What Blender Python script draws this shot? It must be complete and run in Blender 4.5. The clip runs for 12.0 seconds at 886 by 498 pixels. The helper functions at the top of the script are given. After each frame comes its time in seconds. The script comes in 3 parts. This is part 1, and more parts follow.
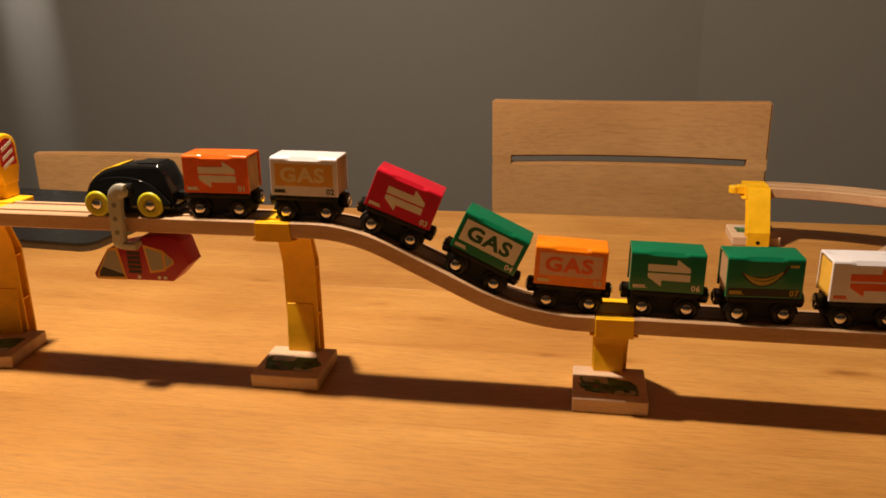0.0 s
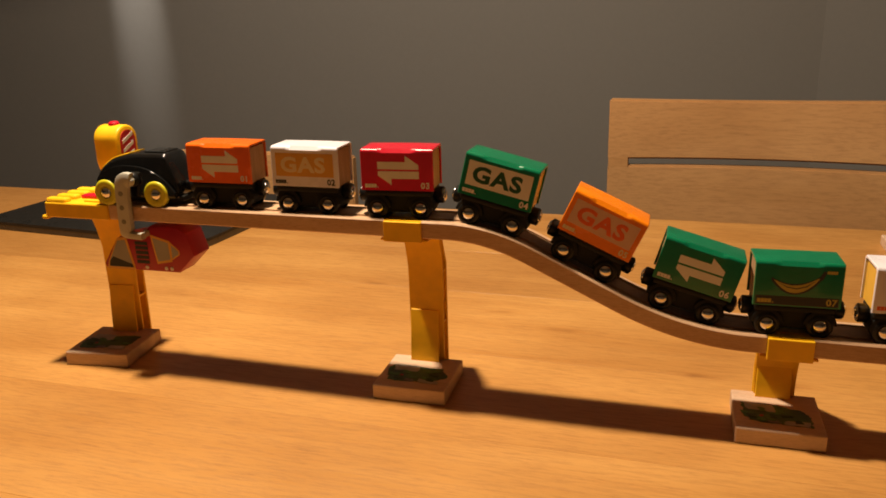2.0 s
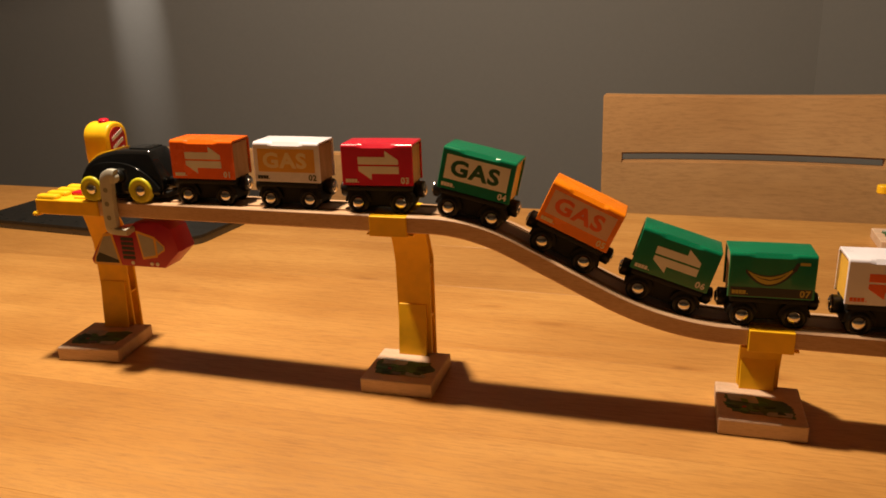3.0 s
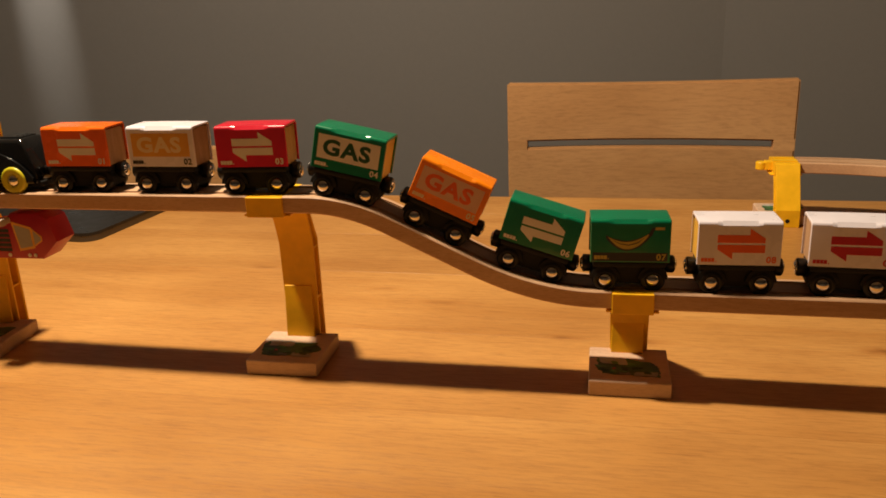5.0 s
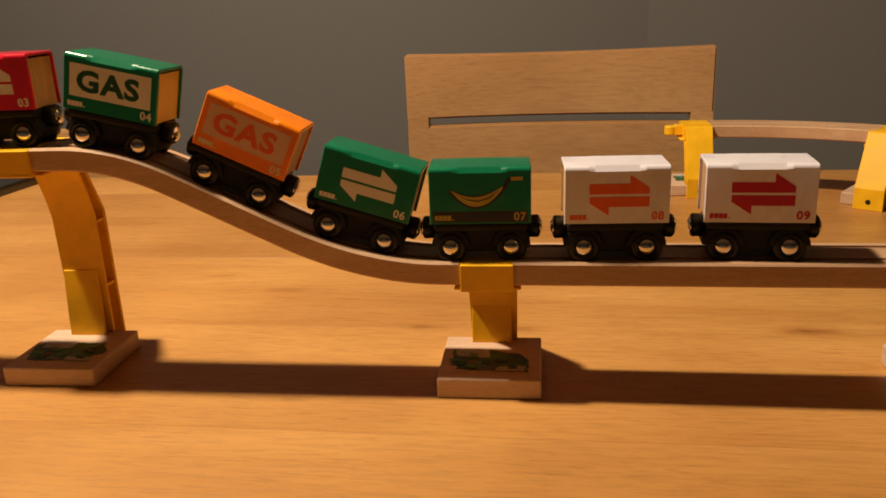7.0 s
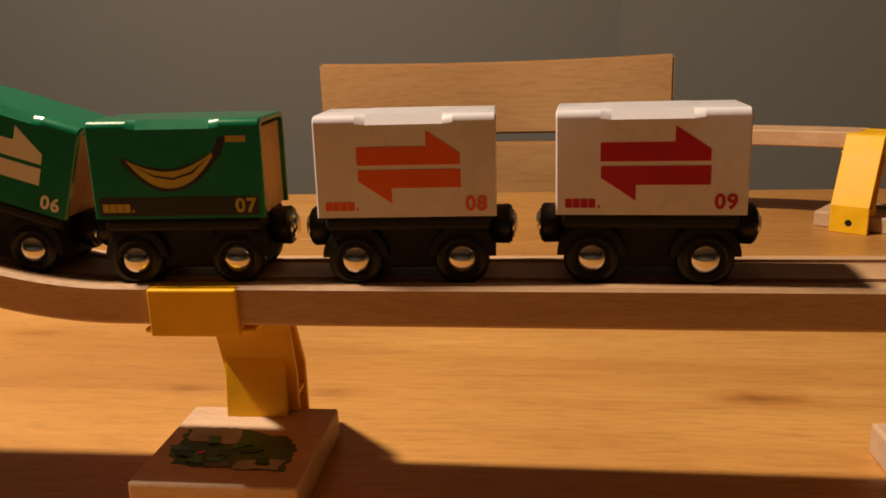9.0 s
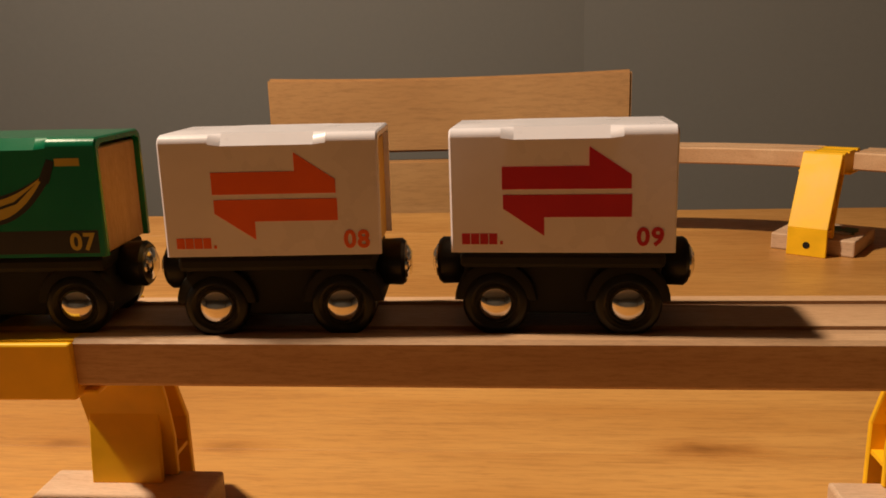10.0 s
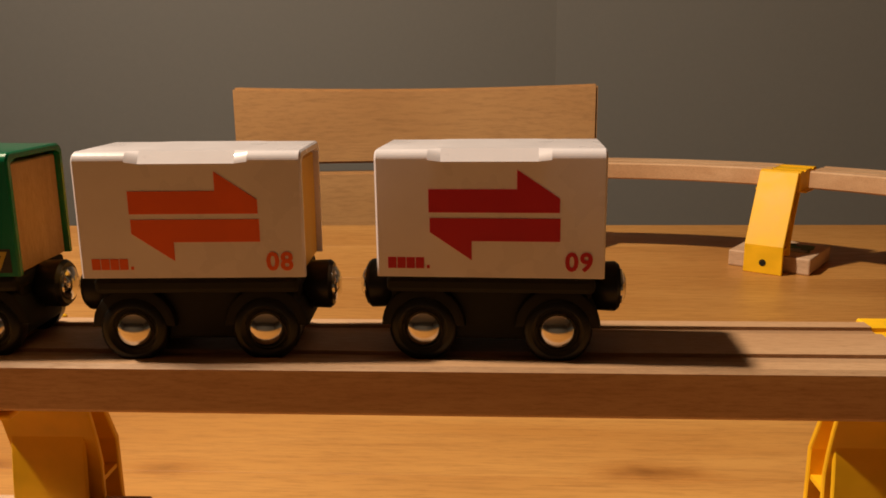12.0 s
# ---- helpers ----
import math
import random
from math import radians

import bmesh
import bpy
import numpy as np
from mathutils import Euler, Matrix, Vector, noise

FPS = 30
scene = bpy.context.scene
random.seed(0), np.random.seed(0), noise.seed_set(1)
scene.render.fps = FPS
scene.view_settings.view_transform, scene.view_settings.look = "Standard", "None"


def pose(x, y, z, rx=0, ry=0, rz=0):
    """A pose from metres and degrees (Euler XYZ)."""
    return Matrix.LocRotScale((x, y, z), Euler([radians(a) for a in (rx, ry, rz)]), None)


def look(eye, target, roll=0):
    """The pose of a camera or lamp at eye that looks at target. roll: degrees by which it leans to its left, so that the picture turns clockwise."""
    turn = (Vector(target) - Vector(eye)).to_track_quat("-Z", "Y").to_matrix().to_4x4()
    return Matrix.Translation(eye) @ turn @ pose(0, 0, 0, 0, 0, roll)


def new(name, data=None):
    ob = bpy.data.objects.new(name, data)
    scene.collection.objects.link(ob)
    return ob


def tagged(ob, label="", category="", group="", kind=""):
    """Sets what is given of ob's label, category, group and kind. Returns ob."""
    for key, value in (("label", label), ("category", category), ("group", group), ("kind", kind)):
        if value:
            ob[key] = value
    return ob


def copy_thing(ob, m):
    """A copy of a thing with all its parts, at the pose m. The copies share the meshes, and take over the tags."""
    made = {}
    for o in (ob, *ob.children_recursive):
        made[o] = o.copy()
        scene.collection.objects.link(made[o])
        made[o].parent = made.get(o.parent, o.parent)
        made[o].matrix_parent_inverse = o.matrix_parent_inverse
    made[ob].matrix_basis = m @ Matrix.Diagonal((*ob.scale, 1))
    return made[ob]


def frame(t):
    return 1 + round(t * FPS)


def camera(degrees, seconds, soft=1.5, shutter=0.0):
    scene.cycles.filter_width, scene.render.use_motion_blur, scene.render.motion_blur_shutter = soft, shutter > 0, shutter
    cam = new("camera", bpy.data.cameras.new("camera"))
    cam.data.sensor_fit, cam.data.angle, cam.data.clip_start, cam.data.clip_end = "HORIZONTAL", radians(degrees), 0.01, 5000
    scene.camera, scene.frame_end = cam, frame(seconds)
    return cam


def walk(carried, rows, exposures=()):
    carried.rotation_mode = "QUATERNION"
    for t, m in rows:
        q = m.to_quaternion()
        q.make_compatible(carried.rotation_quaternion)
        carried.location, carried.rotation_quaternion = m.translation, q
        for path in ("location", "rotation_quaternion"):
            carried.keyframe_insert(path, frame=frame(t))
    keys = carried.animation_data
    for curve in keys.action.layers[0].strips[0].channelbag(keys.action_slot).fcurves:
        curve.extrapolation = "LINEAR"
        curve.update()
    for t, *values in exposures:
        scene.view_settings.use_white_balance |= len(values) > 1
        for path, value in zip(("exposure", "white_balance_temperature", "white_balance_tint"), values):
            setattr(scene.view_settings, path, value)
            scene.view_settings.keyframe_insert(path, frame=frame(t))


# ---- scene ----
cam = camera(57.96, 12.0, soft=1.7)
PATH = [
    (0, (0.02811, -0.59512, 0.32808), (-0.06153, -0.12742, 0.17569), -0.953),
    (0.5, (0.00898, -0.57344, 0.32136), (-0.10028, -0.10931, 0.17088), -0.985),
    (1, (-0.00558, -0.56188, 0.31627), (-0.12982, -0.10100, 0.16742), -1.182),
    (1.5, (-0.01847, -0.55354, 0.31136), (-0.15367, -0.09535, 0.16376), -1.423),
    (2, (-0.02589, -0.54859, 0.30893), (-0.16791, -0.09259, 0.16095), -1.554),
    (2.5, (-0.02205, -0.54822, 0.30961), (-0.16728, -0.09377, 0.15998), -1.803),
    (4.5, (0.02582, -0.56058, 0.29715), (-0.09015, -0.09801, 0.14687), -2.288),
    (5, (0.03571, -0.55625, 0.29364), (-0.06851, -0.09128, 0.14216), -2.386),
    (5.5, (0.04710, -0.54280, 0.28708), (-0.04695, -0.07622, 0.13392), -2.531),
    (6, (0.05773, -0.51625, 0.27208), (-0.02541, -0.04774, 0.11850), -2.550),
    (6.5, (0.07315, -0.47306, 0.24974), (-0.00250, -0.00295, 0.09719), -2.505),
    (8.5, (0.14155, -0.27130, 0.17009), (0.08134, 0.20548, 0.03206), -2.145),
    (9, (0.16390, -0.23641, 0.15717), (0.10090, 0.24359, 0.03214), -1.914),
    (9.5, (0.17605, -0.20934, 0.15382), (0.12182, 0.27270, 0.03260), -1.800),
    (10, (0.18373, -0.19329, 0.15350), (0.13868, 0.29100, 0.03761), -1.702),
    (10.5, (0.19013, -0.18712, 0.15491), (0.15032, 0.29823, 0.04156), -1.506),
    (11, (0.19528, -0.18678, 0.15232), (0.15760, 0.30084, 0.04834), -1.267),
    (11.5, (0.19600, -0.18747, 0.15365), (0.16366, 0.30017, 0.04799), -0.873),
    (12, (0.19529, -0.18648, 0.15555), (0.16650, 0.30030, 0.04504), -0.710),
]
walk(cam, [(t, look(eye, target, roll)) for t, eye, target, roll in PATH], [(0.0, 0.03), (2.5, 0.02), (5.0, -0.05), (6.5, -0.04), (8.5, 0.10), (9.0, 0.0), (12.0, 0.0)])

# ---- light: a pendant low over the table, an added wall fill, an added streak spot ----
world = bpy.data.worlds.new("night")
world.use_nodes = True
world.node_tree.nodes["Background"].inputs[0].default_value = (0.004, 0.004, 0.005, 1)
scene.world = world


def lamp(name, kind, energy, colour, m, **more):
    ob = new(name, bpy.data.lights.new(name, kind))
    ob.data.energy, ob.data.color = energy, colour
    for key, value in more.items():
        if key == "size":
            ob.data.size = value
        elif key == "radius":
            ob.data.shadow_soft_size = value
        elif key == "cone":
            ob.data.spot_size = radians(value)
        elif key == "blend":
            ob.data.spot_blend = value
    ob.matrix_world = m
    return ob


STREAK_X = -2.61
lamp("pendant_light", "SPOT", 93.0, (1.0, 0.80, 0.565), look((-0.475, 0.054, 1.117), (-0.475, 0.055, 0)), radius=0.038, cone=165, blend=0.1)
# Unseen area light added to brighten the back wall; faces away from the table.
lamp("wall_fill_light", "AREA", 18.0, (1.0, 0.87, 0.73), look((-1.3, 1.20, 1.70), (-1.3, 2.9, 0.9)), size=2.0)
# Unseen spot added to draw the pale vertical streak on the wall.
lamp("streak_light", "SPOT", 220.0, (1.0, 0.93, 0.84), look((STREAK_X, 2.60, 1.72), (STREAK_X + 0.02, 2.857, 0.55)), radius=0.02, cone=15, blend=1.0)


# ---- materials ----
def nodes_of(name):
    m = bpy.data.materials.new(name)
    m.use_nodes = True
    t = m.node_tree
    return m, t, t.nodes["Principled BSDF"]


def add(t, kind, **values):
    n = t.nodes.new(kind)
    for key, value in values.items():
        n.inputs[key.replace("_", " ")].default_value = value
    return n


def ramp(t, source, stops):
    n = t.nodes.new("ShaderNodeValToRGB")
    e = n.color_ramp.elements
    while len(e) < len(stops):
        e.new(0.5)
    for k, (at, c) in enumerate(stops):
        e[k].position, e[k].color = at, (*c, 1)
    t.links.new(source, n.inputs[0])
    return n


def mixed(t, a, b, fac, mode="MIX"):
    n = t.nodes.new("ShaderNodeMix")
    n.data_type, n.blend_type = "RGBA", mode
    for value, socket in ((fac, n.inputs[0]), (a, n.inputs[6]), (b, n.inputs[7])):
        if isinstance(value, (int, float)):
            socket.default_value = value
        elif isinstance(value, tuple):
            socket.default_value = (*value, 1)
        else:
            t.links.new(value, socket)
    return n.outputs[2]


def plastic(name, c, rough=0.3, coat=0.0, metal=0.0, vary=0.12, bump=0.02, grain=900):
    """Painted or moulded surface with faint unevenness, dust and a rough fine relief."""
    m, t, b = nodes_of(name)
    co = t.nodes.new("ShaderNodeTexCoord")
    n1 = add(t, "ShaderNodeTexNoise", Scale=60.0, Detail=4.0)
    n2 = add(t, "ShaderNodeTexNoise", Scale=float(grain), Detail=2.0)
    for n in (n1, n2):
        t.links.new(co.outputs["Object"], n.inputs["Vector"])
    dark = tuple(v * (1 - vary) for v in c)
    light = tuple(min(1, v * (1 + vary * 0.6)) for v in c)
    r = ramp(t, n1.outputs[0], ((0.3, dark), (0.7, light)))
    t.links.new(r.outputs[0], b.inputs["Base Color"])
    rr = ramp(t, n1.outputs[0], ((0.3, (rough * 0.85,) * 3), (0.75, (min(1, rough * 1.3),) * 3)))
    t.links.new(rr.outputs[0], b.inputs["Roughness"])
    b.inputs["Metallic"].default_value = metal
    b.inputs["Coat Weight"].default_value = coat
    bp = add(t, "ShaderNodeBump", Strength=bump, Distance=0.001)
    t.links.new(n2.outputs[0], bp.inputs["Height"])
    t.links.new(bp.outputs[0], b.inputs["Normal"])
    return m


def timber(name, pale, deep, rough=0.45, scale=1.0, along="X", vary=0.25, knots=(), bump=0.06, flecks=0.45):
    """Wood: long growth bands, fine pores along the grain, tone that differs from piece to piece, a few dark knots."""
    m, t, b = nodes_of(name)
    co = t.nodes.new("ShaderNodeTexCoord")
    info = t.nodes.new("ShaderNodeObjectInfo")
    shift = add(t, "ShaderNodeVectorMath")
    shift.operation = "SCALE"
    shift.inputs[0].default_value = (7.3, 3.1, 5.7)
    t.links.new(info.outputs["Random"], shift.inputs["Scale"])
    plus = t.nodes.new("ShaderNodeVectorMath")
    t.links.new(co.outputs["Object"], plus.inputs[0])
    t.links.new(shift.outputs[0], plus.inputs[1])
    k = {"X": (1, 9, 9), "Y": (9, 1, 9), "Z": (9, 9, 1)}[along]

    def stretched(factor):
        mp = t.nodes.new("ShaderNodeMapping")
        mp.inputs["Scale"].default_value = tuple(v * factor * scale for v in k)
        t.links.new(plus.outputs[0], mp.inputs[0])
        return mp.outputs[0]

    bands = add(t, "ShaderNodeTexNoise", Scale=2.2, Detail=5.0, Roughness=0.55, Distortion=0.6)
    t.links.new(stretched(1.0), bands.inputs["Vector"])
    pores = add(t, "ShaderNodeTexNoise", Scale=14.0, Detail=4.0, Roughness=0.7)
    t.links.new(stretched(3.0), pores.inputs["Vector"])
    blot = add(t, "ShaderNodeTexNoise", Scale=5.0, Detail=2.0)
    t.links.new(plus.outputs[0], blot.inputs["Vector"])
    mid = tuple((p + d) / 2 for p, d in zip(pale, deep))
    c1 = ramp(t, bands.outputs[0], ((0.28, deep), (0.5, mid), (0.72, pale)))
    c2 = ramp(t, pores.outputs[0], ((0.3, (0.62, 0.56, 0.5)), (0.55, (1, 1, 1))))
    col = mixed(t, c1.outputs[0], c2.outputs[0], 0.55, "MULTIPLY")
    c3 = ramp(t, blot.outputs[0], ((0.35, (0.80, 0.745, 0.69)), (0.65, (1, 1, 1))))
    col = mixed(t, col, c3.outputs[0], 0.8, "MULTIPLY")
    tone = ramp(t, info.outputs["Random"], ((0.0, (1 - vary, 1 - vary * 1.15, 1 - vary * 1.3)), (1.0, (1, 1, 1))))
    col = mixed(t, col, tone.outputs[0], 1.0, "MULTIPLY")
    fleck = add(t, "ShaderNodeTexNoise", Scale=26.0, Detail=3.0, Roughness=0.75)
    t.links.new(stretched(4.0 if not knots else 2.2), fleck.inputs["Vector"])
    c4 = ramp(t, fleck.outputs[0], ((0.30, (0.55, 0.45, 0.36)), (0.42, (1, 1, 1))))
    col = mixed(t, col, c4.outputs[0], flecks, "MULTIPLY")
    for kx, ky, size, depth in knots:
        mp = t.nodes.new("ShaderNodeMapping")
        mp.inputs["Location"].default_value = (-kx / size / 3.2, -ky / size, 0)
        mp.inputs["Scale"].default_value = (1 / size / 3.2, 1 / size, 0)
        t.links.new(co.outputs["Object"], mp.inputs[0])
        wobble = add(t, "ShaderNodeTexNoise", Scale=45.0, Detail=4.0)
        t.links.new(co.outputs["Object"], wobble.inputs["Vector"])
        soft = t.nodes.new("ShaderNodeVectorMath")
        soft.operation = "MULTIPLY_ADD"
        soft.inputs[1].default_value = (0.9, 0.9, 0)
        t.links.new(wobble.outputs["Color"], soft.inputs[0])
        t.links.new(mp.outputs[0], soft.inputs[2])
        off = t.nodes.new("ShaderNodeVectorMath")
        off.inputs[1].default_value = (-0.45, -0.45, 0)
        t.links.new(soft.outputs[0], off.inputs[0])
        far = t.nodes.new("ShaderNodeVectorMath")
        far.operation = "LENGTH"
        t.links.new(off.outputs[0], far.inputs[0])
        ring = ramp(t, far.outputs["Value"], ((0.0, (0.38, 0.28, 0.2)), (0.35, (0.72, 0.62, 0.52)), (0.55, (0.9, 0.84, 0.78)), (1.0, (1, 1, 1))))
        col = mixed(t, col, ring.outputs[0], depth, "MULTIPLY")
    t.links.new(col, b.inputs["Base Color"])
    rr = ramp(t, pores.outputs[0], ((0.3, (min(1, rough * 1.4),) * 3), (0.7, (rough * 0.85,) * 3)))
    t.links.new(rr.outputs[0], b.inputs["Roughness"])
    bp = add(t, "ShaderNodeBump", Strength=bump, Distance=0.001)
    t.links.new(pores.outputs[0], bp.inputs["Height"])
    t.links.new(bp.outputs[0], b.inputs["Normal"])
    return m


# knots of the tabletop: x, y, size, strength
KNOTS = ((0.2595, 0.1035, 0.011, 0.9), (-0.007, 0.101, 0.009, 0.6), (0.068, 0.101, 0.009, 0.6), (-0.20, 0.205, 0.010, 0.45),
         (-0.36, 0.26, 0.009, 0.45), (-0.13, 0.172, 0.010, 0.4), (0.33, 0.20, 0.010, 0.5))
TABLE = timber("oiled_oak", (0.65, 0.342, 0.102), (0.52, 0.245, 0.063), rough=0.36, vary=0.16, knots=KNOTS, flecks=0.36)
CHAIR = timber("pale_oak", (0.66, 0.38, 0.17), (0.56, 0.31, 0.125), rough=0.5, vary=0.15, scale=0.6, flecks=0.12)
BEECH = timber("beech", (0.72, 0.48, 0.30), (0.58, 0.35, 0.20), rough=0.5, scale=4.0, vary=0.12)
PALE = timber("pale_beech", (0.78, 0.58, 0.43), (0.66, 0.46, 0.32), rough=0.55, scale=4.0, vary=0.10)
DARK_BEECH = timber("dark_beech", (0.55, 0.35, 0.21), (0.42, 0.25, 0.14), rough=0.55, scale=4.0)
BLOCK = timber("block_end", (0.70, 0.46, 0.27), (0.50, 0.30, 0.16), rough=0.6, scale=9.0, along="Z", vary=0.3)
WALL = plastic("grey_wall_paint", (0.27, 0.255, 0.235), rough=0.75, vary=0.05, bump=0.05, grain=60)
CEILING = plastic("white_ceiling_paint", (0.7, 0.69, 0.66), rough=0.8)
FLOOR = timber("floor_boards", (0.35, 0.22, 0.12), (0.25, 0.15, 0.08), rough=0.5)
YELLOW = plastic("yellow_plastic", (0.90, 0.51, 0.012), rough=0.42)
YELLOW.node_tree.nodes["Principled BSDF"].inputs["Specular IOR Level"].default_value = 0.3
RED = plastic("red_plastic", (0.60, 0.010, 0.030), rough=0.22, coat=0.3)
CRIMSON = plastic("crimson_paint", (0.36, 0.008, 0.028), rough=0.4)
ORANGE = plastic("orange_plastic", (0.86, 0.145, 0.006), rough=0.25, coat=0.3)
AMBER = plastic("amber_orange_plastic", (0.95, 0.24, 0.004), rough=0.25, coat=0.3)
GREEN = plastic("green_plastic", (0.003, 0.165, 0.072), rough=0.2, coat=0.4)
WHITE = plastic("white_plastic", (0.81, 0.76, 0.83), rough=0.28, coat=0.3, vary=0.05)
PRINT_WHITE = plastic("white_print", (0.76, 0.73, 0.69), rough=0.45, vary=0.06)
# White print of wagon 05, with the warm shade on it put into the colour.
PRINT_WHITE_SHADED = plastic("shaded_white_print", (0.74, 0.46, 0.33), rough=0.45, vary=0.06)
PRINT_CREAM = plastic("cream_print", (0.80, 0.64, 0.36), rough=0.45, vary=0.06)
PRINT_GOLD = plastic("golden_print", (0.72, 0.37, 0.055), rough=0.4, vary=0.08)
PRINT_RED = plastic("red_print", (0.50, 0.004, 0.022), rough=0.4, vary=0.08)
PRINT_ORANGE = plastic("orange_print", (0.80, 0.12, 0.008), rough=0.4, vary=0.08)
PRINT_BLACK = plastic("black_print", (0.012, 0.012, 0.012), rough=0.4)
PRINT_GREEN = plastic("green_print", (0.004, 0.075, 0.03), rough=0.4)
PRINT_GREY = plastic("grey_print", (0.33, 0.31, 0.27), rough=0.5)
BANANA = plastic("banana_print", (0.48, 0.37, 0.05), rough=0.4)
MOSS = plastic("leaf_green_print", (0.075, 0.170, 0.065), rough=0.6, vary=0.6)
LEAF = plastic("bright_leaf_print", (0.10, 0.27, 0.09), rough=0.6, vary=0.4)
FERN = plastic("dark_leaf_print", (0.030, 0.085, 0.035), rough=0.6, vary=0.4)
DARK_STONE = plastic("dark_stone_print", (0.20, 0.19, 0.17), rough=0.6, vary=0.3)
STONE = plastic("stone_grey_print", (0.46, 0.44, 0.39), rough=0.6, vary=0.4)
BLACK = plastic("black_plastic", (0.010, 0.0095, 0.009), rough=0.33)
BLACK.node_tree.nodes["Principled BSDF"].inputs["Specular IOR Level"].default_value = 0.35
GLOSS = plastic("glossy_black_plastic", (0.008, 0.008, 0.008), rough=0.14, coat=0.5)
MATT = plastic("matt_black_plastic", (0.012, 0.011, 0.010), rough=0.6)
MATT.node_tree.nodes["Principled BSDF"].inputs["Specular IOR Level"].default_value = 0.25
GREY = plastic("grey_plastic", (0.50, 0.48, 0.41), rough=0.42)
# Darkened copy of GREY: the shade inside the arm's dimples as colour.
DIMPLE_SHADE = plastic("shaded_grey_plastic", (0.22, 0.21, 0.18), rough=0.5)
LIME = plastic("lime_yellow_plastic", (0.64, 0.57, 0.02), rough=0.35)
CHROME = plastic("chrome", (0.78, 0.74, 0.68), rough=0.13, metal=1.0, vary=0.05, bump=0.0)
SLATE = plastic("dark_lid", (0.016, 0.015, 0.014), rough=0.3, vary=0.2, bump=0.0)
SLATE.node_tree.nodes["Principled BSDF"].inputs["Specular IOR Level"].default_value = 0.25
RIM = plastic("brushed_rim", (0.10, 0.095, 0.09), rough=0.3, metal=0.8)


# ---- mesh helpers ----
def part(name, bm, material, parent=None, label="", m=None, smooth=False, crease=35):
    me = bpy.data.meshes.new(name)
    bmesh.ops.recalc_face_normals(bm, faces=bm.faces)
    bm.to_mesh(me)
    bm.free()
    me.materials.append(material)
    if smooth:
        me.shade_smooth()
        me.set_sharp_from_angle(angle=radians(crease))
    ob = new(name, me)
    ob.parent = parent
    if m is not None:
        ob.matrix_basis = m
    if label:
        tagged(ob, label)
    return ob


def block(x0, x1, y0, y1, z0, z1, bevel=0.0, seg=2, bm=None):
    bm = bm or bmesh.new()
    made = bmesh.ops.create_cube(bm, size=1, matrix=Matrix.Translation(((x0 + x1) / 2, (y0 + y1) / 2, (z0 + z1) / 2)) @ Matrix.Diagonal((x1 - x0, y1 - y0, z1 - z0, 1)))
    if bevel:
        edges = {e for v in made["verts"] for e in v.link_edges}
        bmesh.ops.bevel(bm, geom=list(edges), offset=bevel, segments=seg, affect="EDGES", profile=0.5)
    return bm


def prism(points, y0, y1, bevel=0.0, seg=2, bm=None, axis="Y"):
    """An outline in x and z, given thickness along y (or an outline in y and z, along x)."""
    bm = bm or bmesh.new()
    at = (lambda p, d: (p[0], d, p[1])) if axis == "Y" else (lambda p, d: (d, p[0], p[1]))
    a = [bm.verts.new(at(p, y0)) for p in points]
    b = [bm.verts.new(at(p, y1)) for p in points]
    n = len(points)
    bm.faces.new(a)
    bm.faces.new(b[::-1])
    for i in range(n):
        bm.faces.new((a[i], b[i], b[(i + 1) % n], a[(i + 1) % n]))
    if bevel:
        bmesh.ops.recalc_face_normals(bm, faces=bm.faces)
        ring = [e for e in bm.edges if all(v in a for v in e.verts) or all(v in b for v in e.verts)]
        bmesh.ops.bevel(bm, geom=ring, offset=bevel, segments=seg, affect="EDGES", profile=0.5)
    return bm


def turned(profile, seg=28, bm=None, m=None):
    """A lathe: rows of radius and place along y."""
    bm = bm or bmesh.new()
    rings = []
    for r, y in profile:
        if r < 1e-6:
            rings.append([bm.verts.new((0, y, 0))])
        else:
            rings.append([bm.verts.new((r * math.cos(2 * math.pi * k / seg), y, r * math.sin(2 * math.pi * k / seg))) for k in range(seg)])
    for a, b in zip(rings, rings[1:]):
        for k in range(seg):
            j = (k + 1) % seg
            if len(a) == 1 and len(b) == 1:
                continue
            if len(a) == 1:
                bm.faces.new((a[0], b[k], b[j]))
            elif len(b) == 1:
                bm.faces.new((a[k], b[0], a[j]))
            else:
                bm.faces.new((a[k], b[k], b[j], a[j]))
    if m is not None:
        bm.transform(m)
    return bm


def swept(points, half_w, half_t, bm=None, tail=1.0):
    """A flat rounded bar along a path in x and z; half_w across the path in that plane, half_t along y."""
    bm = bm or bmesh.new()
    rings = []
    for i, p in enumerate(points):
        a, b = Vector(points[max(0, i - 1)]), Vector(points[min(len(points) - 1, i + 1)])
        d = (b - a).normalized()
        n = Vector((-d.y, d.x))
        ring = []
        for k in range(12):
            u = 2 * math.pi * k / 12
            cu, su = math.cos(u), math.sin(u)
            thin = 1.0 if i < 0.72 * len(points) else 1 + (tail - 1) * min(1.0, (i - 0.72 * len(points)) / (0.12 * len(points)))
            w = half_w * thin * math.copysign(abs(cu) ** 0.45, cu)
            h = half_t * math.copysign(abs(su) ** 0.45, su)
            q = Vector(p) + n * w
            ring.append(bm.verts.new((q.x, h, q.y)))
        rings.append(ring)
    for a, b in zip(rings, rings[1:]):
        for k in range(12):
            bm.faces.new((a[k], b[k], b[(k + 1) % 12], a[(k + 1) % 12]))
    bm.faces.new(rings[0])
    bm.faces.new(rings[-1][::-1])
    return bm


